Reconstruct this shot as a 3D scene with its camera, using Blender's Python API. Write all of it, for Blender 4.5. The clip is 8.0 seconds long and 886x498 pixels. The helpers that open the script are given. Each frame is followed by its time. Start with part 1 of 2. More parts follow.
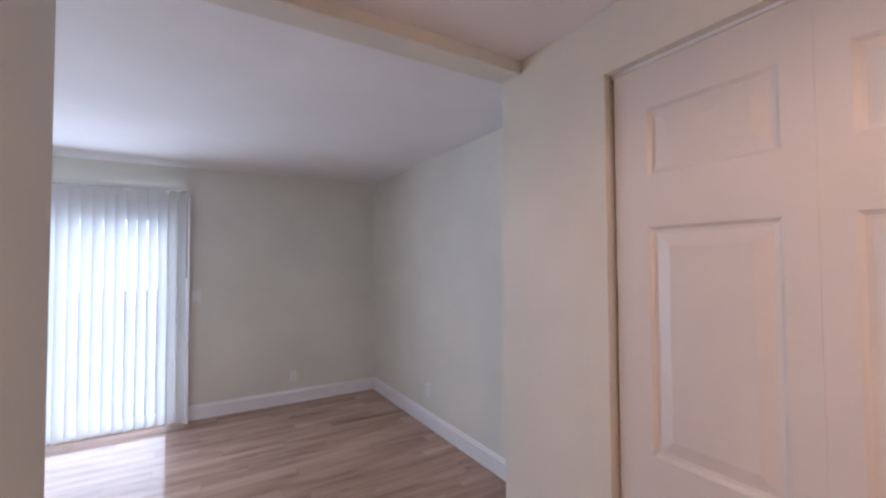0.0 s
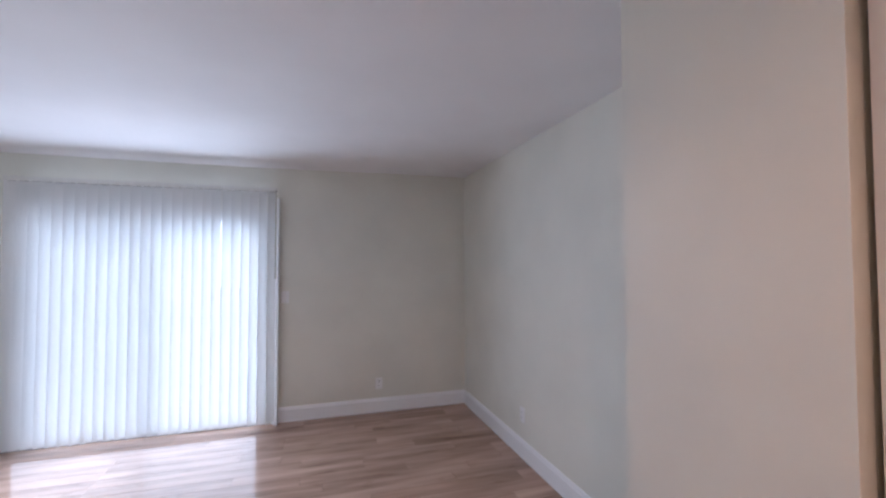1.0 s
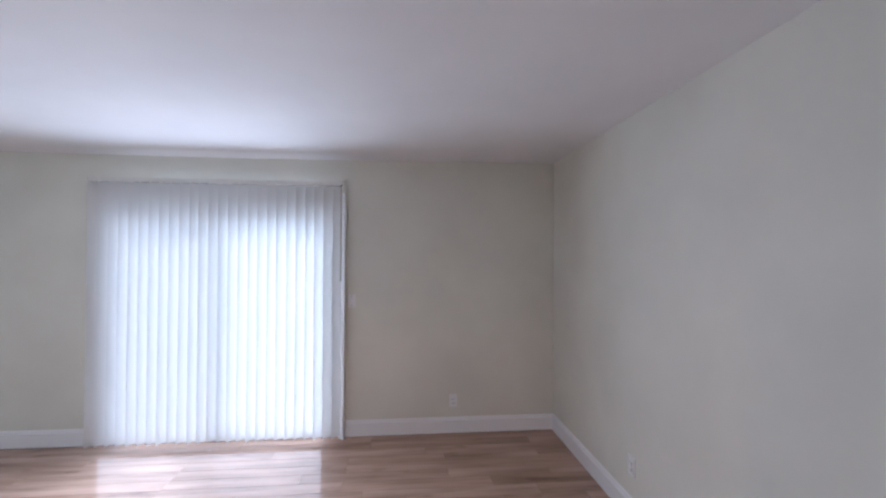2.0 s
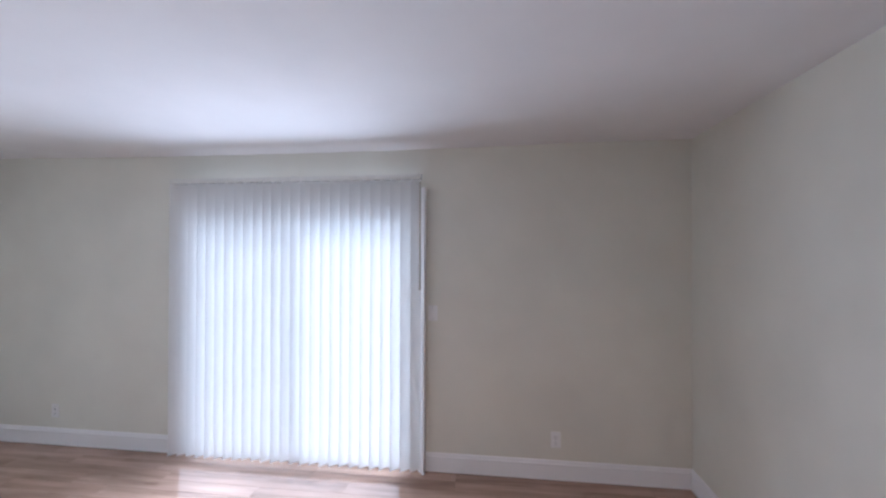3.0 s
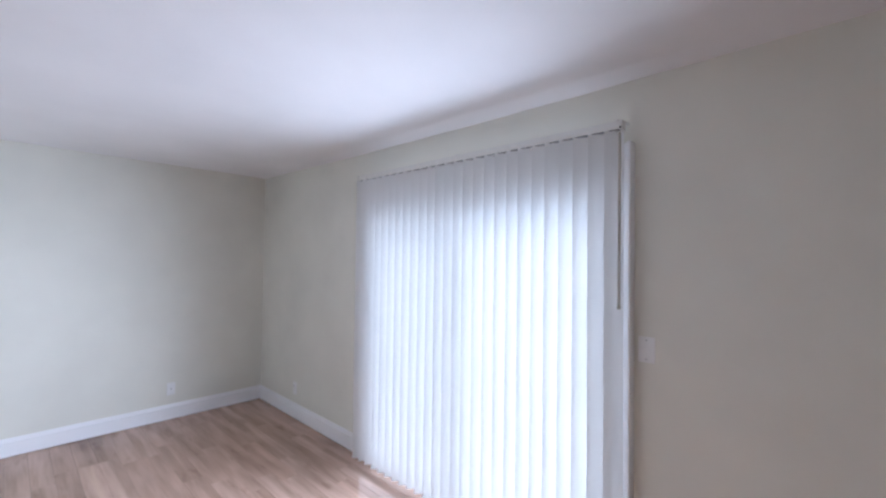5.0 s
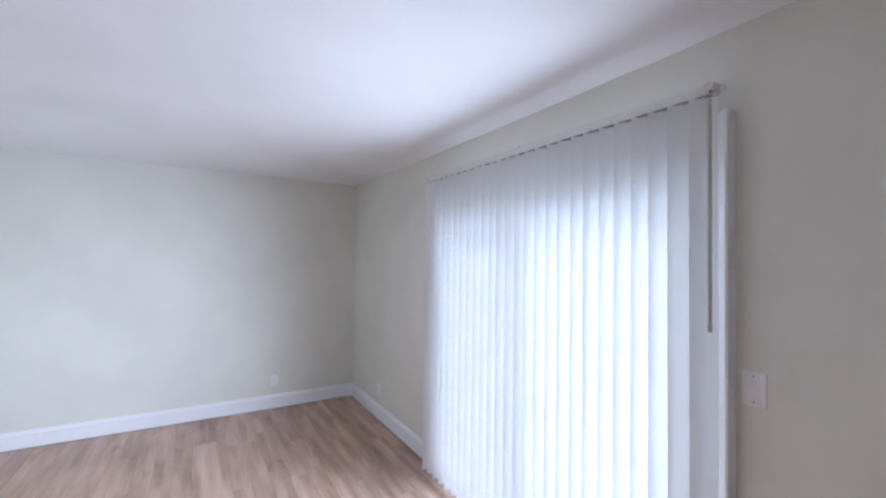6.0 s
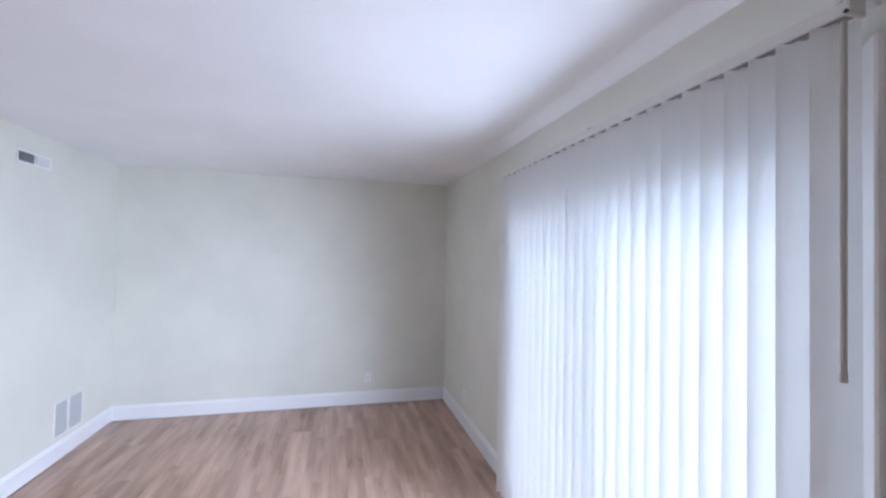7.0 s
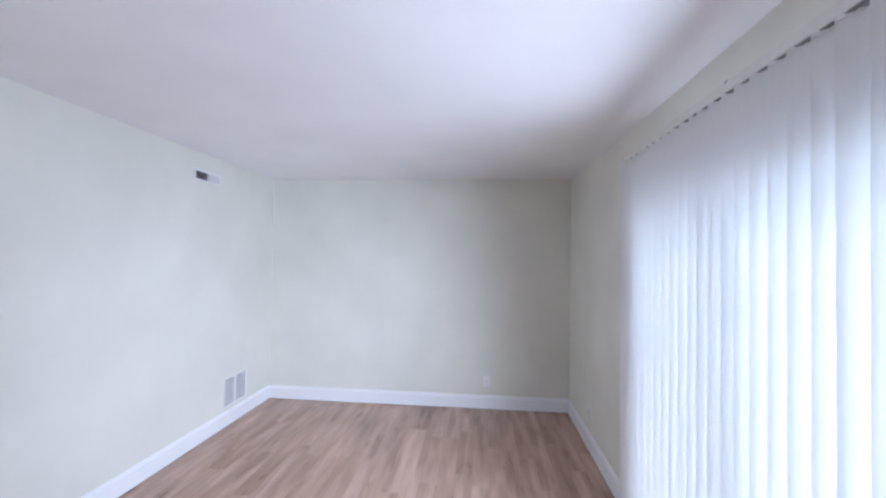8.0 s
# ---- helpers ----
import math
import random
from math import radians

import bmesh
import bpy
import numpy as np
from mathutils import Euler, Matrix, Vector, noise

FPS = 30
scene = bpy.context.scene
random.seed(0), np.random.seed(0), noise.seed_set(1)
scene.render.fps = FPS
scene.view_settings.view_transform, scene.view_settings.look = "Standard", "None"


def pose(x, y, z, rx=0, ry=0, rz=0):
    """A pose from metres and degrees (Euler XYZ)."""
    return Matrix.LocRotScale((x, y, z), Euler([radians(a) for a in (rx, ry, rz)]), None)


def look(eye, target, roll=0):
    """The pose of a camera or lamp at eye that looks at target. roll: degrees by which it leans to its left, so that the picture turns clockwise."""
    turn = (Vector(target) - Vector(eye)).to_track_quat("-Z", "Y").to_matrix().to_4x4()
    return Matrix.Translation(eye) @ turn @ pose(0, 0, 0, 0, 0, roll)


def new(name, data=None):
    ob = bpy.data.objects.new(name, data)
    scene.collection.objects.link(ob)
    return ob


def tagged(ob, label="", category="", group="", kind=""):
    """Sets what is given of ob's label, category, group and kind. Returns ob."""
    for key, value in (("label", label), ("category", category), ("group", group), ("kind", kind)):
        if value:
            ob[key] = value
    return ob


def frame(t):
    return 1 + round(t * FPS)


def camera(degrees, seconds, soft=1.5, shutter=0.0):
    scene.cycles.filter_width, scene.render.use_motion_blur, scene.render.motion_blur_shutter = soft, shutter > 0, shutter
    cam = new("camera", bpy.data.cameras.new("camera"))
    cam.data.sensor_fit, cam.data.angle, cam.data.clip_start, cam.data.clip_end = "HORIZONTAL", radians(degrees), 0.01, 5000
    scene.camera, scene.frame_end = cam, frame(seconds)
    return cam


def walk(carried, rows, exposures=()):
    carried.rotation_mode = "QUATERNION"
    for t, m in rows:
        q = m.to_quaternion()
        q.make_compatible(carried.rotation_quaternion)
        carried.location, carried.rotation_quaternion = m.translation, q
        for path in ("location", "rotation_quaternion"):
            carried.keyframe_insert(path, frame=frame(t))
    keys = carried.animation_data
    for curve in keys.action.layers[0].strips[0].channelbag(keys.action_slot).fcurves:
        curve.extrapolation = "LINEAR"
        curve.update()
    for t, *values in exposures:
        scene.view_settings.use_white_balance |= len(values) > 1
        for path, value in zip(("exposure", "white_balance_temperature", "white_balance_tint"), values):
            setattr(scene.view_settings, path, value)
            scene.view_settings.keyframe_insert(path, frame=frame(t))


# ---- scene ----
cam = camera(94.0, 8.0, soft=2.4)
PATH = [
    (0, (0.431, 0.25, 1.501), (1.465, 1.961, 1.563), -0.3),
    (0.5, (0.628, 0.461, 1.509), (1.424, 2.295, 1.572), -0.2),
    (1, (0.743, 0.671, 1.514), (1.328, 2.583, 1.578), -0.1),
    (2.5, (0.939, 1.524, 1.631), (0.92, 3.524, 1.646), 0.3),
    (3, (0.921, 1.831, 1.637), (0.67, 3.815, 1.654), 0.2),
    (3.5, (0.947, 2.132, 1.615), (0.427, 4.063, 1.641), 0.2),
    (4, (0.966, 2.415, 1.607), (0.166, 4.248, 1.621), -0.0),
    (4.5, (1.018, 2.683, 1.576), (-0.1, 4.34, 1.608), 0.5),
    (6, (1.108, 3.312, 1.598), (-0.61, 4.335, 1.644), 0.8),
    (6.5, (1.074, 3.497, 1.6), (-0.771, 4.267, 1.648), 1.1),
    (7, (1.039, 3.727, 1.621), (-0.902, 4.206, 1.658), 1.0),
    (7.5, (1.004, 3.843, 1.582), (-0.987, 4.024, 1.627), 1.0),
    (8, (0.875, 3.979, 1.595), (-1.115, 3.79, 1.636), 0.9),
]
EXPOSURES = [(0.0, 1.48, 5150, 10), (1.0, 1.45, 5100, 9), (2.5, 1.5, 5160, 9), (4.5, 1.52, 5160, 9), (6.5, 1.57, 5110, 9), (8.0, 1.57, 5120, 9)]
walk(cam, [(t, look(eye, target, roll)) for t, eye, target, roll in PATH], exposures=EXPOSURES)

# ---- world, lights ----
world = bpy.data.worlds.new("sky")
scene.world = world
world.use_nodes = True
wn = world.node_tree
sky = wn.nodes.new("ShaderNodeTexSky")
sky.sky_type, sky.sun_disc = "NISHITA", False
sky.sun_elevation, sky.sun_rotation = radians(48), radians(-20)
wn.links.new(sky.outputs[0], wn.nodes["Background"].inputs[0])
wn.nodes["Background"].inputs[1].default_value = 0.05

sun = new("sun", bpy.data.lights.new("sun", "SUN"))
sun.data.energy, sun.data.angle, sun.data.color = 0.5, radians(18), (1.0, 0.96, 0.92)
sun.matrix_world = look((-4.02, 14.3, 12.1), (-0.6, 4.9, 1))

# added fill lamps for daylight: in the opening, the sky's light behind the vanes; on the room side, what the closed
# vanes scatter, one lamp for each leaf (the second has an insect screen), and what their slant throws along them,
# towards the end wall; behind the rail, what rises there
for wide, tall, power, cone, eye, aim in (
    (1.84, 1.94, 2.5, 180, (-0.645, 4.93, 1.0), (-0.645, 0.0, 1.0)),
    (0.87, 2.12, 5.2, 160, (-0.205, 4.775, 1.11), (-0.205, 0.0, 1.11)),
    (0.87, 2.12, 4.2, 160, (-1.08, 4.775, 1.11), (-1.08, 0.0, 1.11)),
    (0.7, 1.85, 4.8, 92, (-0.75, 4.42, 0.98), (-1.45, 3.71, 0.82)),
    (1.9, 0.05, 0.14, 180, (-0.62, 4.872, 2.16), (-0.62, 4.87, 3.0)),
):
    daylight_fill = new("daylight_fill", bpy.data.lights.new("daylight_fill", "AREA"))
    daylight_fill.data.shape, daylight_fill.data.size, daylight_fill.data.size_y = "RECTANGLE", wide, tall
    daylight_fill.data.energy, daylight_fill.data.color, daylight_fill.data.spread = power, (0.965, 0.94, 0.975), radians(cone)
    daylight_fill.matrix_world = look(eye, aim)

hall_bulb = new("hall_bulb", bpy.data.lights.new("hall_bulb", "SPOT"))
hall_bulb.data.energy, hall_bulb.data.color, hall_bulb.data.shadow_soft_size = 24.5, (1.0, 0.56, 0.36), 0.06
hall_bulb.data.spot_size, hall_bulb.data.spot_blend = radians(168), 0.25
hall_bulb.location = (0.34, -0.35, 2.3)


# ---- materials ----
def nodes_of(name):
    m = bpy.data.materials.new(name)
    m.use_nodes = True
    return m, m.node_tree, m.node_tree.nodes["Principled BSDF"]


def ramp(nt, fac, stops):
    r = nt.nodes.new("ShaderNodeValToRGB")
    el = r.color_ramp.elements
    while len(el) < len(stops):
        el.new(0.5)
    for e, (p, c) in zip(el, stops):
        e.position, e.color = p, (*c, 1)
    nt.links.new(fac, r.inputs[0])
    return r.outputs[0]


def noise_at(nt, scale, detail=3, stretch=(1, 1, 1), rough=0.5, shift=None):
    tc = nt.nodes.new("ShaderNodeTexCoord")
    mp = nt.nodes.new("ShaderNodeMapping")
    mp.inputs["Scale"].default_value = stretch
    nt.links.new(tc.outputs["Object"], mp.inputs[0])
    vec = mp.outputs[0]
    if shift is not None:
        add = nt.nodes.new("ShaderNodeVectorMath")
        nt.links.new(vec, add.inputs[0])
        nt.links.new(shift, add.inputs[1])
        vec = add.outputs[0]
    n = nt.nodes.new("ShaderNodeTexNoise")
    n.inputs["Scale"].default_value, n.inputs["Detail"].default_value, n.inputs["Roughness"].default_value = scale, detail, rough
    nt.links.new(vec, n.inputs["Vector"])
    return n.outputs["Fac"]


def bump(nt, bsdf, height, strength, distance):
    b = nt.nodes.new("ShaderNodeBump")
    b.inputs["Strength"].default_value, b.inputs["Distance"].default_value = strength, distance
    nt.links.new(height, b.inputs["Height"])
    nt.links.new(b.outputs[0], bsdf.inputs["Normal"])


def painted(name, colour, rough, grain=90, relief=0.0006, vary=0.05, stretch=(1, 1, 1)):
    """Paint: slow unevenness of tone, fine roller stipple."""
    m, nt, bs = nodes_of(name)
    lo = tuple(c * (1 - vary) for c in colour)
    hi = tuple(min(1, c * (1 + vary)) for c in colour)
    nt.links.new(ramp(nt, noise_at(nt, 1.7, 4), [(0.3, lo), (0.7, hi)]), bs.inputs["Base Color"])
    bs.inputs["Roughness"].default_value = rough
    bump(nt, bs, noise_at(nt, grain, 2, stretch), 0.35, relief)
    return m


def plain(name, colour, rough, metal=0.0):
    m, nt, bs = nodes_of(name)
    n = noise_at(nt, 25, 3)
    nt.links.new(ramp(nt, n, [(0.3, tuple(c * 0.94 for c in colour)), (0.7, colour)]), bs.inputs["Base Color"])
    bs.inputs["Roughness"].default_value, bs.inputs["Metallic"].default_value = rough, metal
    return m


WALL = painted("greige_wall_paint", (0.772, 0.764, 0.69), 0.6)
CEIL = painted("white_ceiling_paint", (0.89, 0.88, 0.885), 0.8, 60, 0.0012, 0.03)
TRIM = painted("white_trim_paint", (0.91, 0.91, 0.925), 0.32, 40, 0.0003, 0.02)
DOOR = painted("white_door_paint", (0.76, 0.74, 0.72), 0.36, 26, 0.0006, 0.025, (6, 6, 0.35))
PLASTIC = plain("white_plastic", (0.9, 0.9, 0.89), 0.3)
RAIL = plain("cream_plastic_rail", (0.74, 0.73, 0.69), 0.35)
WAND = plain("clear_grey_plastic", (0.5, 0.47, 0.41), 0.25)
METAL = plain("steel", (0.5, 0.5, 0.5), 0.35, 1.0)
# Near-black for slots, pulley and board bed; also shade painted inside vent ducts.
DARK = plain("black_and_duct_shade", (0.03, 0.03, 0.03), 0.7)
RAIL_SHADE = plain("rail_shade_grey", (0.25, 0.25, 0.25), 0.5)
GRILLE = plain("grey_white_enamel", (0.78, 0.78, 0.79), 0.4)
VINYL = plain("white_vinyl", (0.75, 0.76, 0.78), 0.35)
CONCRETE = painted("concrete", (0.24, 0.235, 0.225), 0.85, 30, 0.003, 0.15)
GRASS = painted("grass_ground", (0.07, 0.1, 0.04), 0.9, 12, 0.02, 0.3)


def make_glass():
    m, nt, bs = nodes_of("window_glass")
    bs.inputs["Base Color"].default_value = (0.95, 0.98, 0.97, 1)
    bs.inputs["Roughness"].default_value, bs.inputs["IOR"].default_value = 0.0, 1.45
    bs.inputs["Transmission Weight"].default_value = 1.0
    return m


def make_vane():
    """Thin white vinyl: half of the light passes."""
    m, nt, bs = nodes_of("white_vinyl_vane")
    bs.inputs["Roughness"].default_value = 0.45
    col = ramp(nt, noise_at(nt, 3, 3, (40, 40, 0.6)), [(0.3, (0.86, 0.86, 0.87)), (0.7, (0.9, 0.9, 0.91))])
    nt.links.new(col, bs.inputs["Base Color"])
    tr = nt.nodes.new("ShaderNodeBsdfTranslucent")
    tr.inputs[0].default_value = (0.86, 0.855, 0.848, 1)
    mx = nt.nodes.new("ShaderNodeMixShader")
    mx.inputs[0].default_value = 0.5
    nt.links.new(bs.outputs[0], mx.inputs[1])
    nt.links.new(tr.outputs[0], mx.inputs[2])
    nt.links.new(mx.outputs[0], nt.nodes["Material Output"].inputs[0])
    return m


def make_screen():
    m, nt, bs = nodes_of("insect_screen_mesh")
    bs.inputs["Base Color"].default_value = (0.06, 0.06, 0.06, 1)
    tp = nt.nodes.new("ShaderNodeBsdfTransparent")
    mx = nt.nodes.new("ShaderNodeMixShader")
    mx.inputs[0].default_value = 0.87
    nt.links.new(bs.outputs[0], mx.inputs[1])
    nt.links.new(tp.outputs[0], mx.inputs[2])
    nt.links.new(mx.outputs[0], nt.nodes["Material Output"].inputs[0])
    return m


def make_wood():
    """Grey-brown laminate: tone of its own for each board, streaks, cathedral grain and knots along the board (x)."""
    m, nt, bs = nodes_of("brown_laminate")
    info = nt.nodes.new("ShaderNodeObjectInfo")
    mul = nt.nodes.new("ShaderNodeMath")
    mul.operation, mul.inputs[1].default_value = "MULTIPLY", 57.0
    nt.links.new(info.outputs["Random"], mul.inputs[0])
    shift = mul.outputs[0]
    tone = ramp(nt, info.outputs["Random"], [(0.0, (0.46, 0.31, 0.236)), (0.35, (0.495, 0.34, 0.262)), (0.7, (0.53, 0.37, 0.288)), (1.0, (0.475, 0.322, 0.246))])
    streak = ramp(nt, noise_at(nt, 1.0, 2, (1.4, 8, 1), 0.45, shift), [(0.2, (0.68, 0.655, 0.64)), (0.5, (0.98, 0.975, 0.97)), (0.8, (1.2, 1.2, 1.2))])
    fine = ramp(nt, noise_at(nt, 1.0, 2, (4, 45, 1), 0.5, shift), [(0.35, (0.95, 0.945, 0.94)), (0.6, (1.03, 1.03, 1.03))])
    knots = ramp(nt, noise_at(nt, 1.0, 2, (4, 11, 1), 0.5, shift), [(0.24, (0.76, 0.73, 0.71)), (0.38, (1, 1, 1))])
    mid = ramp(nt, noise_at(nt, 1.0, 3, (2.2, 24, 1), 0.55, shift), [(0.3, (0.83, 0.82, 0.81)), (0.52, (1, 1, 1)), (0.75, (1.09, 1.09, 1.09))])
    col = tone
    for layer in (streak, mid, fine, knots):
        mx = nt.nodes.new("ShaderNodeMixRGB")
        mx.blend_type, mx.inputs[0].default_value = "MULTIPLY", 1.0
        nt.links.new(col, mx.inputs[1])
        nt.links.new(layer, mx.inputs[2])
        col = mx.outputs[0]
    nt.links.new(col, bs.inputs["Base Color"])
    rr = ramp(nt, noise_at(nt, 1.0, 3, (2, 9, 1), 0.5, shift), [(0.3, (0.1, 0.1, 0.1)), (0.7, (0.15, 0.15, 0.15))])
    nt.links.new(rr, bs.inputs["Roughness"])
    bs.inputs["Specular IOR Level"].default_value = 0.32
    bump(nt, bs, noise_at(nt, 1.0, 3, (3, 30, 1), 0.5, shift), 0.03, 0.0005)
    return m


GLASS, VANE, SCREEN, WOOD = make_glass(), make_vane(), make_screen(), make_wood()


# ---- mesh helpers ----
def box(bm, x0, x1, y0, y1, z0, z1):
    v = [bm.verts.new(p) for p in ((x0, y0, z0), (x1, y0, z0), (x1, y1, z0), (x0, y1, z0), (x0, y0, z1), (x1, y0, z1), (x1, y1, z1), (x0, y1, z1))]
    for f in ((0, 3, 2, 1), (4, 5, 6, 7), (0, 1, 5, 4), (1, 2, 6, 5), (2, 3, 7, 6), (3, 0, 4, 7)):
        bm.faces.new([v[i] for i in f])
    return bm


def boxes(*dims, bevel=0.0):
    bm = bmesh.new()
    for d in dims:
        box(bm, *d)
    if bevel:
        bmesh.ops.bevel(bm, geom=list(bm.edges), offset=bevel, segments=2, affect="EDGES", profile=0.6)
    return bm


def cyl(bm, m, r, h, r2=None, seg=16):
    bmesh.ops.create_cone(bm, cap_ends=True, segments=seg, radius1=r, radius2=r if r2 is None else r2, depth=h, matrix=m)
    return bm


def sweep(outline, p0, p1, inward):
    """A moulding: outline of (out from wall, up) carried level from p0 to p1; inward is the way out of the wall."""
    bm = bmesh.new()
    ends = []
    for p in (p0, p1):
        ends.append([bm.verts.new((p[0] + inward[0] * o, p[1] + inward[1] * o, u)) for o, u in outline])
    n = len(outline)
    for i in range(n):
        bm.faces.new((ends[0][i], ends[0][(i + 1) % n], ends[1][(i + 1) % n], ends[1][i]))
    bm.faces.new(ends[0][::-1])
    bm.faces.new(ends[1])
    bmesh.ops.recalc_face_normals(bm, faces=bm.faces)
    return bm


def mesh_of(name, bm, material, smooth=False):
    me = bpy.data.meshes.new(name)
    bm.to_mesh(me)
    bm.free()
    me.materials.append(material)
    if smooth:
        me.shade_smooth()
    return me


def part(name, bm, material, parent, label="", smooth=False):
    ob = new(name, mesh_of(name, bm, material, smooth))
    ob.parent = parent
    return tagged(ob, label) if label else ob


def structure(name, bm, material, label, category):
    return tagged(new(name, mesh_of(name, bm, material)), label, category, kind="structure")


def thing(name, m, label, category, group=""):
    ob = new(name)
    ob.empty_display_size = 0.1
    ob.matrix_world = m
    return tagged(ob, label, category, group)


# ---- the setting: a living room, and a short hall that opens into it ----
W, E, N, S = -3.557, 2.28, 4.9, 1.637          # faces of the room's walls
H, HALL_H, BEAM = 2.44, 2.325, 2.272           # ceilings, underside of the beam
SB = 1.517                                     # hall side of the room's south wall
HW, HE, HS = 0.125, 1.575, -1.9                # faces of the hall's walls
OL, OR, OT = -1.585, 0.295, 2.0                # opening of the sliding door
CA, CB, CT = 0.07, 1.118, 2.112                # closet opening along y, and its head

structure("wall_north", boxes((W - 0.12, OL, N, N + 0.14, 0, H), (OR, E + 0.12, N, N + 0.14, 0, H), (OL, OR, N, N + 0.14, OT, H)), WALL,
          "greige painted wall with a sliding door opening", "wall")
structure("wall_east", boxes((E, E + 0.12, HS, N, 0, H)), WALL, "greige painted plain wall with white baseboard", "wall")
structure("wall_west", boxes((W - 0.12, W, S - 0.12, N, 0, H)), WALL, "greige painted plain end wall", "wall")
structure("wall_south", boxes((W, HW, SB, S, 0, H), (HE + 0.11, E, SB, S, 0, H)), WALL, "greige painted wall with vents, open to the hall", "wall")
structure("beam", boxes((HW, HE, SB, S, BEAM, H), bevel=0.004), WALL, "greige dropped beam over the hall opening", "beam")
structure("hall_wall_west", boxes((HW - 0.12, HW, HS, SB, 0, H)), WALL, "greige painted hall wall", "wall")
structure("hall_wall_east", boxes((HE, HE + 0.11, HS, CA, 0, H), (HE, HE + 0.11, CB, S, 0, H), (HE, HE + 0.11, CA, CB, CT, H)), WALL,
          "greige painted hall wall with a closet opening", "wall")
structure("hall_wall_south", boxes((HW - 0.12, E + 0.12, HS - 0.12, HS, 0, H)), WALL, "greige painted wall closing the hall", "wall")
structure("hall_ceiling", boxes((HW, HE, HS, SB, HALL_H, HALL_H + 0.06)), CEIL, "white painted low hall ceiling", "ceiling")
structure("closet_ceiling", boxes((HE + 0.11, E, HS, SB, HALL_H, HALL_H + 0.06)), CEIL, "white painted closet ceiling", "ceiling")


def make_ceiling():
    """Flat board whose plaster sags in an uneven lip along the window wall."""
    bm = bmesh.new()
    xs = [W + (E - W) * i / 120 for i in range(121)]
    rows = []
    offs = [S - 0.12 - N, -0.30, -0.13, -0.11, -0.07, -0.035, 0.0]
    drop = [0, 0, 0.02, 0.12, 0.42, 0.72, 1.0]
    for x in xs:
        u = max(0.0, 1 - abs((x + 0.7) / 2.3) ** 2.4)
        lip = 0.024 * u + 0.004 + 0.003 * (noise.noise((x * 3.1, 0.3, 0)) + 0.6 * noise.noise((x * 11, 2.3, 0)))
        rows.append([bm.verts.new((x, N + o, H - lip * d)) for o, d in zip(offs, drop)])
    for a, b in zip(rows, rows[1:]):
        for i in range(len(offs) - 1):
            bm.faces.new((a[i], a[i + 1], b[i + 1], b[i]))
    bmesh.ops.recalc_face_normals(bm, faces=bm.faces)
    for f in bm.faces:
        f.smooth = True
        if f.normal.z > 0:
            f.normal_flip()
    box(bm, W - 0.12, E + 0.12, SB, N + 0.14, H + 0.002, H + 0.12)
    box(bm, HW - 0.12, E + 0.12, HS - 0.12, SB, H + 0.002, H + 0.12)
    return bm


structure("ceiling", make_ceiling(), CEIL, "white painted smooth ceiling, uneven along the window wall", "ceiling")

structure("ground", boxes((-400, 400, -400, 400, -0.5, -0.22)), GRASS, "green lawn around the house", "ground")
# Added glowing sheet: whitens the gaps between vanes, lights them from behind.
glow_sheet, ft, fb = nodes_of("backdrop_glow")
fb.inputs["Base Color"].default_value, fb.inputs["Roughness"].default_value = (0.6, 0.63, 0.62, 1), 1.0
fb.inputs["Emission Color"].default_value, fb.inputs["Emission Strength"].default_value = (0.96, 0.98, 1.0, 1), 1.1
structure("backdrop", boxes((-40, 40, 30, 30.2, -0.3, 14)), glow_sheet, "added glowing sheet for the bright outdoors beyond the patio", "backdrop")
structure("patio", boxes((-9, 14, N + 0.15, 29.9, -0.3, -0.05), bevel=0.01), CONCRETE, "grey concrete patio slab outside the door", "patio")
structure("foundation", boxes((W - 0.12, E + 0.12, SB, N + 0.14, -0.4, -0.012), (HW - 0.12, E + 0.12, HS - 0.12, SB, -0.4, -0.012)), CONCRETE, "grey concrete foundation slab", "foundation")

# baseboards: flat board with a moulded cap, a gap left at the foot
BASE = [(0, 0.007), (0.017, 0.007), (0.017, 0.012), (0.0145, 0.02), (0.013, 0.108), (0.016, 0.112), (0.016, 0.118), (0.011, 0.124), (0.009, 0.134), (0.004, 0.143), (0, 0.145)]
for p0, p1, way in (
    ((W, N), (OL - 0.012, N), (0, -1)),
    ((0.407, N), (E - 0.002, N), (0, -1)),
    ((E, N), (E, S), (-1, 0)),
    ((W, N), (W, S), (1, 0)),
    ((W, S), (HW, S), (0, 1)),
    ((HE, S), (E, S), (0, 1)),
    ((HW, SB), (HW, HS), (1, 0)),
    ((HE, S), (HE, CB + 0.002), (-1, 0)),
    ((HE, CA), (HE, HS), (-1, 0)),
):
    structure("baseboard", sweep(BASE, p0, p1, way), TRIM, "white painted moulded baseboard", "baseboard")

# casing beside the sliding door: face slopes towards the opening
bm = bmesh.new()
plan = [(0.35, 4.9), (0.35, 4.888), (0.352, 4.885), (0.398, 4.841), (0.405, 4.843), (0.405, 4.9)]
low, top = [bm.verts.new((x, y, 0)) for x, y in plan], [bm.verts.new((x, y, 2.121)) for x, y in plan]
for i in range(6):
    bm.faces.new((low[i], low[(i + 1) % 6], top[(i + 1) % 6], top[i]))
bm.faces.new(low[::-1]), bm.faces.new(top)
bmesh.ops.recalc_face_normals(bm, faces=bm.faces)
structure("door_trim", bm, TRIM, "white painted upright casing strip beside the sliding door", "trim")

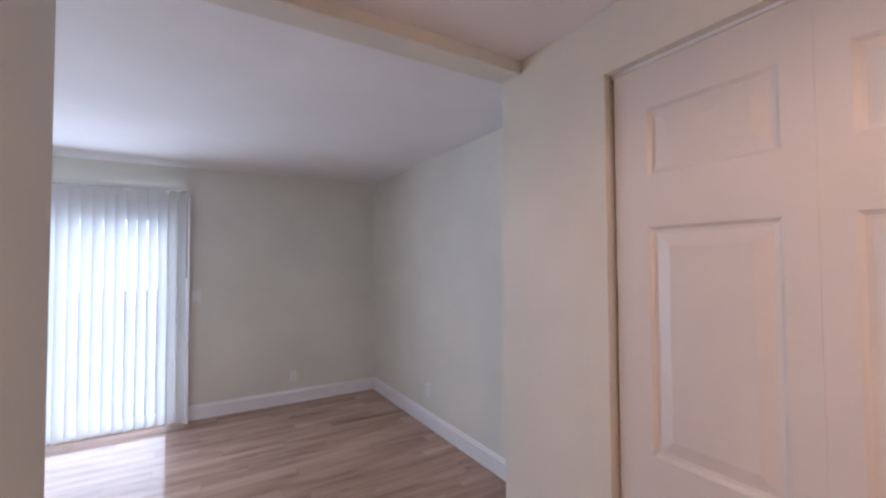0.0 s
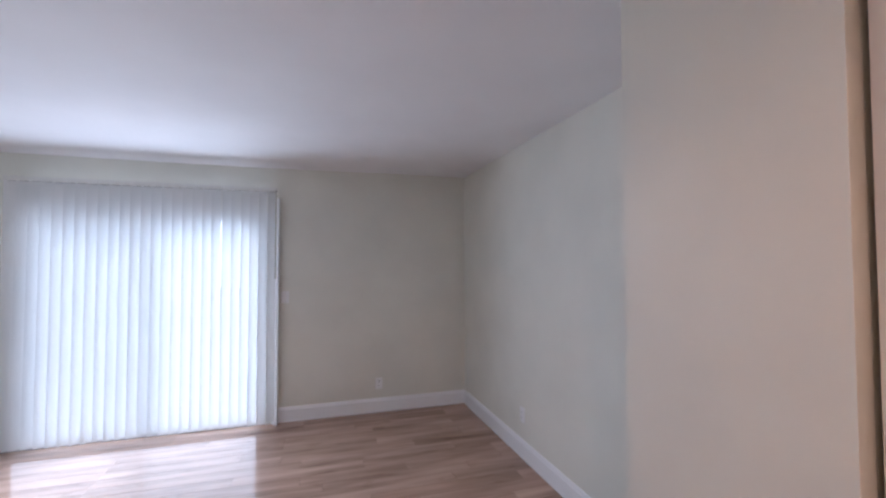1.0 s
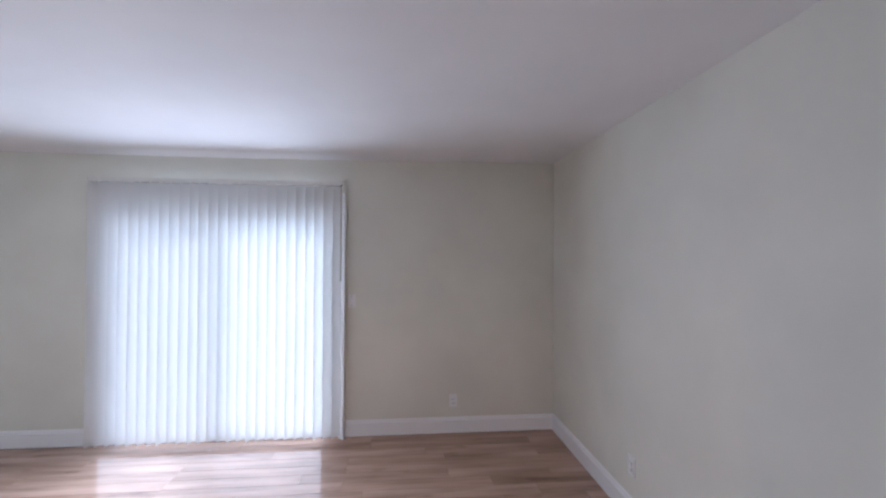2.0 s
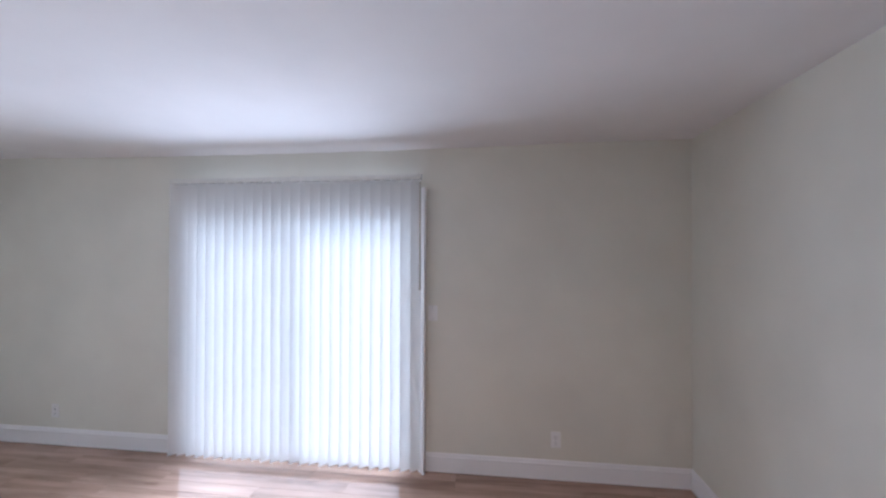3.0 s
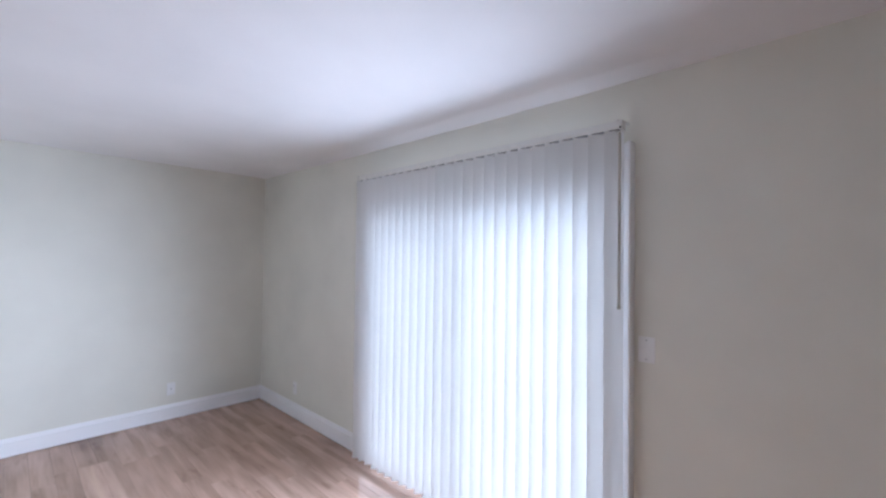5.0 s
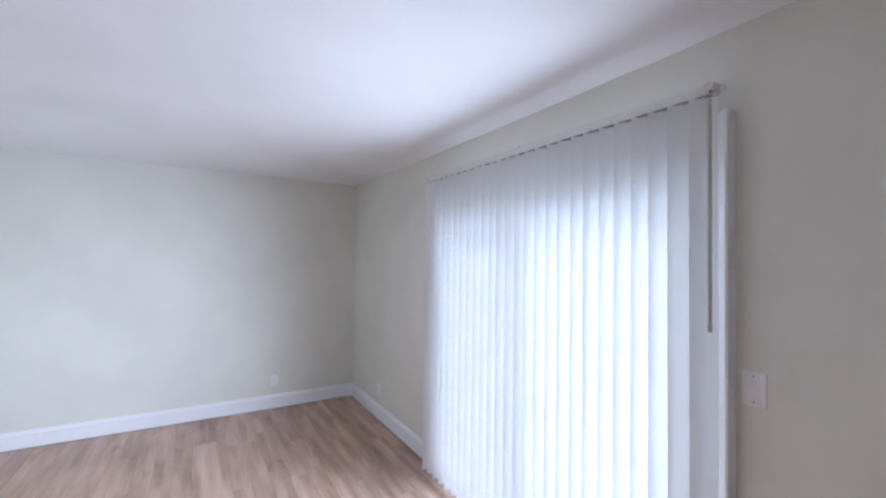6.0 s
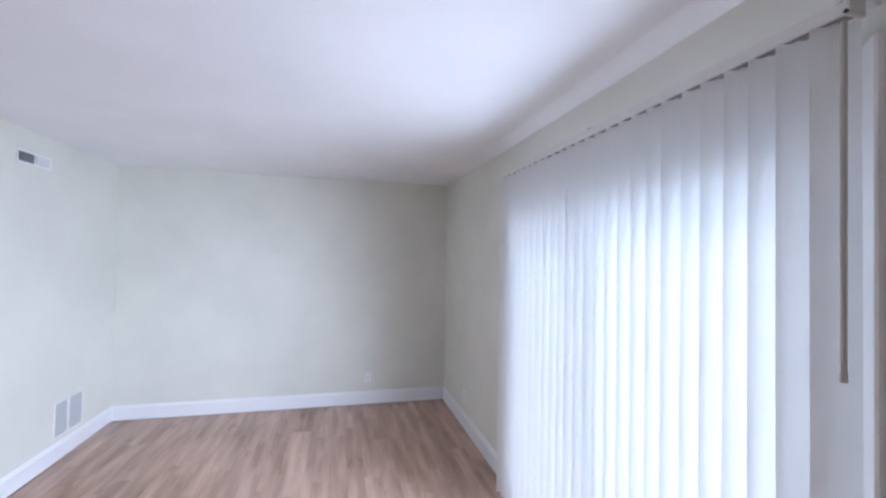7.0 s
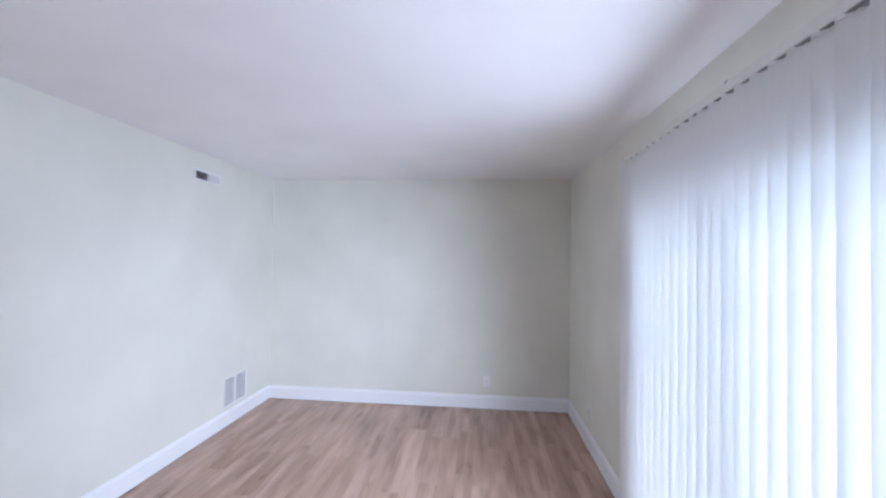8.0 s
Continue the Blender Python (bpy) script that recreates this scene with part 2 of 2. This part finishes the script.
# ---- sliding glass door ----
door = tagged(new("door_1"), "closed white framed sliding glass door to the patio", "sliding door", kind="structure")
part("door_frame", boxes((OL, OL + 0.045, N + 0.03, N + 0.13, 0.02, OT), (OR - 0.045, OR, N + 0.03, N + 0.13, 0.02, OT), (OL + 0.045, OR - 0.045, N + 0.03, N + 0.13, OT - 0.04, OT)), VINYL, door)
part("door_sill", boxes((OL, OR, N + 0.005, N + 0.14, -0.01, 0.016), (OL + 0.045, OR - 0.045, N + 0.075, N + 0.085, 0.016, 0.03)), VINYL, door, "pale metal threshold with a raised track")


def door_panel(x0, x1, y, label):
    s = 0.055
    p = part("door_panel", boxes((x0, x0 + s, y, y + 0.03, 0.032, OT - 0.042), (x1 - s, x1, y, y + 0.03, 0.032, OT - 0.042),
                                 (x0 + s, x1 - s, y, y + 0.03, OT - 0.1, OT - 0.042), (x0 + s, x1 - s, y, y + 0.03, 0.032, 0.1)), VINYL, door, label)
    g = part("pane", boxes((x0 + s, x1 - s, y + 0.012, y + 0.018, 0.1, OT - 0.1)), GLASS, p)
    g.visible_shadow = False


MEET = -0.68
door_panel(OL + 0.046, MEET + 0.03, N + 0.088, "fixed glazed panel")
door_panel(MEET - 0.03, OR - 0.046, N + 0.04, "sliding glazed panel")
part("insect_screen", boxes((OL + 0.05, MEET, N + 0.124, N + 0.125, 0.035, OT - 0.045)), SCREEN, door, "fine dark insect screen")

# ---- vertical blinds ----
blinds = thing("vertical_blinds", pose(-0.62, 4.81, 0), "white vinyl vertical blinds, closed, hung over the sliding door", "blinds")
BX0, BX1, RZ0, RZ1 = -1.625, 0.384, 2.172, 2.208


def local(bm):
    bmesh.ops.translate(bm, vec=(0.62, -4.81, 0), verts=bm.verts)
    return bm


rail = part("head_rail", local(boxes((BX0, BX1 - 0.012, 4.797, 4.803, RZ0, RZ1), (BX0, BX1 - 0.012, 4.835, 4.841, RZ0, RZ1), (BX0, BX1 - 0.012, 4.803, 4.835, RZ1 - 0.006, RZ1), bevel=0.0015)), RAIL, blinds, "cream plastic head rail")
# Grey strip closes the channel: shade inside the rail put into its colour.
part("slot", local(boxes((BX0 + 0.002, BX1 - 0.014, 4.8035, 4.8345, RZ0 + 0.001, RZ0 + 0.003))), RAIL_SHADE, rail, "grey strip for the shade inside the rail")
part("end_cap", local(boxes((BX1 - 0.012, BX1, 4.794, 4.844, RZ0 - 0.004, RZ1 + 0.003), bevel=0.003)), RAIL, rail)
part("end_cap", local(boxes((BX0 - 0.01, BX0, 4.794, 4.844, RZ0 - 0.004, RZ1 + 0.003), bevel=0.003)), RAIL, rail)
for bx in (-1.57, -0.606, 0.362):
    b = part("bracket", local(boxes((bx - 0.018, bx + 0.018, 4.8, 4.9, RZ1 + 0.001, RZ1 + 0.005), (bx - 0.012, bx + 0.012, 4.894, 4.9, RZ1 + 0.005, RZ1 + 0.02),
                                    (bx - 0.006, bx + 0.006, 4.793, 4.8, RZ1 - 0.006, RZ1 + 0.006), bevel=0.0012)), RAIL, blinds)
    part("screw", local(cyl(bmesh.new(), pose(bx, 4.893, RZ1 + 0.014, 90), 0.004, 0.004, seg=10)), METAL, b)
part("pulley", local(cyl(cyl(bmesh.new(), pose(BX1 - 0.006, 4.7925, RZ0 + 0.004, 90), 0.0045, 0.004), pose(BX1 - 0.006, 4.7905, RZ0 + 0.004, 90), 0.003, 0.003)), DARK, rail, "small dark cord pulley")
part("wand", local(cyl(cyl(bmesh.new(), pose(0.378, 4.785, 1.76), 0.0062, 0.78, seg=8), pose(0.378, 4.785, 1.375), 0.0075, 0.02, seg=8)), WAND, blinds, "slim grey plastic tilt wand")


def vane_mesh(seed, tall, foot):
    """A bowed strip 89 mm wide with a hanging tab, drooping a little unevenly."""
    rnd = random.Random(seed)
    bm = bmesh.new()
    nx, nz = 8, 14
    wob, ph = rnd.uniform(0.0, 0.0008), rnd.uniform(0, 6)
    grid = []
    for k in range(nz + 1):
        z = foot + (tall - foot) * k / nz
        row = []
        for i in range(nx + 1):
            u = i / nx * 2 - 1
            row.append(bm.verts.new((u * 0.0445, 0.0025 * (1 - u * u) + wob * math.sin(z * 2.3 + ph + u), z)))
        grid.append(row)
    for a, b in zip(grid, grid[1:]):
        for i in range(nx):
            bm.faces.new((a[i], a[i + 1], b[i + 1], b[i]))
    return mesh_of("vane", bm, VANE, True)


vane_kinds = [vane_mesh(i, 2.169, 0.034 + 0.004 * (i % 3)) for i in range(5)]
carrier_bm = boxes((-0.008, 0.008, -0.002, 0.002, 2.146, 2.163), (-0.006, 0.006, -0.004, 0.004, 2.163, 2.171), (-0.043, -0.026, -0.006, -0.003, 2.158, 2.17))
carrier_mesh = mesh_of("carrier", carrier_bm, PLASTIC)
rnd = random.Random(7)
VANES = 26
for i in range(VANES):
    x = 0.345 - 0.0775 * i
    turn = 42 + rnd.uniform(-2.2, 2.2)
    if i == 0:
        turn = 42
    v = new("vane", vane_kinds[rnd.randrange(5)])
    v.parent = blinds
    v.matrix_basis = pose(x + 0.62, 0.008, 0, rnd.uniform(-0.15, 0.15), rnd.uniform(-0.12, 0.12), turn)
    c = new("carrier", carrier_mesh)
    c.parent = v
    c.matrix_basis = pose(0, 0.004, 0)


# ---- wall plates ----
def outlet(m, label, group="wall plates", kind="duplex"):
    """A plate 70 x 115 mm in the x-z plane, facing -y."""
    ob = thing("wall_outlet" if kind == "duplex" else "blank_plate" if kind == "blank" else "cable_plate", m, label, "outlet" if kind == "duplex" else "wall plate", group)
    part("plate", boxes((-0.035, 0.035, -0.006, -0.0005, -0.0575, 0.0575), bevel=0.0025), PLASTIC, ob)
    if kind == "duplex":
        for dz in (-0.021, 0.021):
            s = part("socket", boxes((-0.0165, 0.0165, -0.0085, -0.0062, dz - 0.0145, dz + 0.0145), bevel=0.001), PLASTIC, ob)
            part("slot", boxes((-0.0085, -0.006, -0.0091, -0.0086, dz - 0.004, dz + 0.007), (0.006, 0.0085, -0.0091, -0.0086, dz - 0.004, dz + 0.006), (-0.002, 0.002, -0.0091, -0.0086, dz - 0.011, dz - 0.007)), DARK, s, "dark contact slots")
        part("screw", cyl(bmesh.new(), pose(0, -0.0068, 0, 90), 0.003, 0.0015, seg=10), METAL, ob)
    elif kind == "blank":
        for dz in (-0.042, 0.042):
            part("screw", cyl(bmesh.new(), pose(0, -0.0068, dz, 90), 0.0034, 0.0015, seg=10), METAL, ob)
    else:
        part("jack", cyl(bmesh.new(), pose(0, -0.011, 0, 90), 0.006, 0.012, seg=12), METAL, ob, "small round metal cable jack")
    return ob


outlet(pose(1.356, N, 0.291), "white plastic duplex outlet on the greige window wall")
outlet(pose(-2.765, N, 0.289), "white plastic duplex outlet near the far corner")
outlet(pose(E, 3.588, 0.333, 0, 0, -90), "white plastic duplex outlet on the side wall above the baseboard")
outlet(pose(W, 4.042, 0.29, 0, 0, 90), "white plastic cable plate on the end wall", kind="cable")
outlet(pose(0.459, N, 1.183), "white blank cover plate with two screws beside the sliding door", kind="blank")


# ---- vents in the south wall ----
def supply_vent():
    x0, x1, z0, z1 = -2.60, -2.262, 2.2, 2.292
    xm, zm = (x0 + x1) / 2, (z0 + z1) / 2
    v = thing("air_vent", pose(xm, S, zm), "white metal supply register with angled louvres, high on the wall", "vent")
    w, h = (x1 - x0) / 2, (z1 - z0) / 2
    part("frame", boxes((-w, w, 0.0005, 0.008, h - 0.014, h), (-w, w, 0.0005, 0.008, -h, -h + 0.014), (-w, -w + 0.016, 0.0005, 0.008, -h + 0.014, h - 0.014),
                        (w - 0.016, w, 0.0005, 0.008, -h + 0.014, h - 0.014), (-0.006, 0.006, 0.0005, 0.0075, -h + 0.014, h - 0.014), bevel=0.0012), PLASTIC, v)
    # Flat dark sheet on the wall: the duct's shade put into its colour.
    part("duct", boxes((-w + 0.01, w - 0.01, 0.0003, 0.0012, -h + 0.01, h - 0.01)), DARK, v, "dark sheet for the shade in the duct")
    for side, tilt in ((-1, -52), (1, 52)):
        for i in range(11):
            x = side * (0.012 + (w - 0.036) * (i + 0.5) / 11 + 0.004)
            bm = boxes((-0.0045, 0.0045, -0.0005, 0.0005, -h + 0.0145, h - 0.0145))
            bmesh.ops.transform(bm, matrix=pose(x, 0.0048, 0, 0, 0, tilt), verts=bm.verts)
            part("louvre", bm, GRILLE, v)
    return v


def return_grille(x0, x1, z0, z1):
    xm, zm = (x0 + x1) / 2, (z0 + z1) / 2
    w, h = (x1 - x0) / 2, (z1 - z0) / 2
    v = thing("return_grille", pose(xm, S, zm), "white metal return air grille with grey slats, above the baseboard", "grille", "return grilles")
    part("frame", boxes((-w, w, 0.0005, 0.007, h - 0.012, h), (-w, w, 0.0005, 0.007, -h, -h + 0.012), (-w, -w + 0.012, 0.0005, 0.007, -h + 0.012, h - 0.012),
                        (w - 0.012, w, 0.0005, 0.007, -h + 0.012, h - 0.012), bevel=0.001), PLASTIC, v)
    # Dark sheet behind the slats in place of shade inside the duct.
    part("backing", boxes((-w + 0.01, w - 0.01, 0.0003, 0.0012, -h + 0.01, h - 0.01)), DARK, v, "dark sheet for the shade in the duct")
    n = 18
    slat = None
    for i in range(n):
        z = -h + 0.014 + (2 * h - 0.028) * (i + 0.5) / n
        if slat is None:
            bm = boxes((-w + 0.0125, w - 0.0125, -0.0045, 0.0045, -0.0006, 0.0006))
            bmesh.ops.rotate(bm, matrix=Matrix.Rotation(radians(-48), 3, "X"), verts=bm.verts)
            slat = mesh_of("slat", bm, GRILLE)
        s = new("slat", slat)
        s.parent = v
        s.matrix_basis = pose(0, 0.0046, z)
    return v


supply_vent()
return_grille(-2.898, -2.728, 0.178, 0.45)
return_grille(-3.085, -2.9, 0.178, 0.45)


# ---- closet bifold door in the hall ----
def panel_field(bm, y0, y1, z0, z1, x):
    """A raised panel on a face at x that looks towards -x: a sloped groove, then a bevelled field."""
    rings = []
    for d, dx in ((0, 0), (0.01, 0.009), (0.02, 0.011), (0.028, 0.0095), (0.06, 0.002)):
        rings.append([bm.verts.new((x + dx, a, b)) for a, b in ((y0 + d, z0 + d), (y1 - d, z0 + d), (y1 - d, z1 - d), (y0 + d, z1 - d))])
    for a, b in zip(rings, rings[1:]):
        for i in range(4):
            bm.faces.new((a[i], a[(i + 1) % 4], b[(i + 1) % 4], b[i]))
    bm.faces.new(rings[-1])


def leaf(parent, y0, y1, py0, py1):
    xf, t, z0, z1 = 1.6, 0.034, 0.012, 2.096
    bm = bmesh.new()
    zs = [(0.2, 0.79), (0.925, 1.602), (1.757, 1.962)]
    box(bm, xf + 0.012, xf + t, y0, y1, z0, z1)
    box(bm, xf, xf + 0.012, y0, py0, z0, z1)
    box(bm, xf, xf + 0.012, py1, y1, z0, z1)
    edges = [z0] + [v for pair in zs for v in pair] + [z1]
    for a, b in zip(edges[::2], edges[1::2]):
        box(bm, xf, xf + 0.012, py0, py1, a, b)
    lf = part("door_leaf", bm, DOOR, parent, "white painted hollow-core leaf")
    for a, b in zs:
        bm = bmesh.new()
        panel_field(bm, py0, py1, a, b, xf)
        bmesh.ops.recalc_face_normals(bm, faces=bm.faces)
        part("panel", bm, DOOR, lf)
    return lf


closet = thing("closet_door", pose(0, 0, 0), "closed white six-panel bifold closet door in the hall", "closet door")
leaf(closet, 0.5955, 1.1, 0.66, 0.99)
leaf(closet, 0.088, 0.5951, 0.205, 0.535)
part("track", boxes((1.604, 1.632, CA + 0.002, CB - 0.002, 2.1, CT - 0.001)), TRIM, closet, "white overhead track")

# ---- hall ceiling lamp ----
lamp = thing("ceiling_light", pose(0.34, -0.35, HALL_H), "round recessed hall downlight with a warm lit lens", "ceiling lamp")
part("trim_ring", cyl(bmesh.new(), pose(0, 0, -0.004), 0.1, 0.008, 0.095, seg=32), PLASTIC, lamp)
glow, gt, gb = nodes_of("lit_frosted_lens")
gb.inputs["Base Color"].default_value = (0.8, 0.75, 0.68, 1)
gb.inputs["Emission Color"].default_value, gb.inputs["Emission Strength"].default_value = (1, 0.75, 0.55, 1), 3.0
part("lens", cyl(bmesh.new(), pose(0, 0, -0.0105), 0.07, 0.004, seg=32), glow, lamp, "frosted lens, lit")

# ---- laminate boards ----
floor = structure("floor", boxes((W, E, HS, N, -0.011, -0.008)), DARK, "grey-brown wood laminate boards, glossy", "floor")
plank_cache = {}


def plank(x0, x1, y0, y1):
    key = (round(x1 - x0, 3), round(y1 - y0, 3))
    if key not in plank_cache:
        a, b = key[0] / 2 - 0.0004, key[1] / 2 - 0.0004
        bm = bmesh.new()
        e = 0.0012
        rings = [[bm.verts.new((sx * (a - d), sy * (b - d), z)) for sx, sy in ((-1, -1), (1, -1), (1, 1), (-1, 1))] for d, z in ((0, -0.008), (0, -0.0007), (e, 0.0))]
        for p, q in zip(rings, rings[1:]):
            for i in range(4):
                bm.faces.new((p[i], p[(i + 1) % 4], q[(i + 1) % 4], q[i]))
        bm.faces.new(rings[-1])
        plank_cache[key] = mesh_of("plank", bm, WOOD)
    ob = new("plank", plank_cache[key])
    ob.parent = floor
    ob.location = ((x0 + x1) / 2, (y0 + y1) / 2, 0)


def lay(x0, x1, y0, y1, wide, lengths, seed):
    rnd = random.Random(seed)
    y = y1
    while y > y0 + 0.001:
        yb = max(y0, y - wide)
        x = x0 - rnd.choice((0.0, 0.15, 0.3, 0.45, 0.6, 0.75, 0.9, 1.05))
        while x < x1 - 0.001:
            long = rnd.choice(lengths)
            a, b = max(x, x0), min(x + long, x1)
            if b - a > 0.02:
                plank(a, b, yb, y)
            x += long
        y = yb


lay(W, E, SB, N + 0.004, 0.122, (0.75, 0.9, 1.05, 1.2, 1.35), 3)
lay(HW, HE, HS, SB, 0.184, (1.2,), 5)
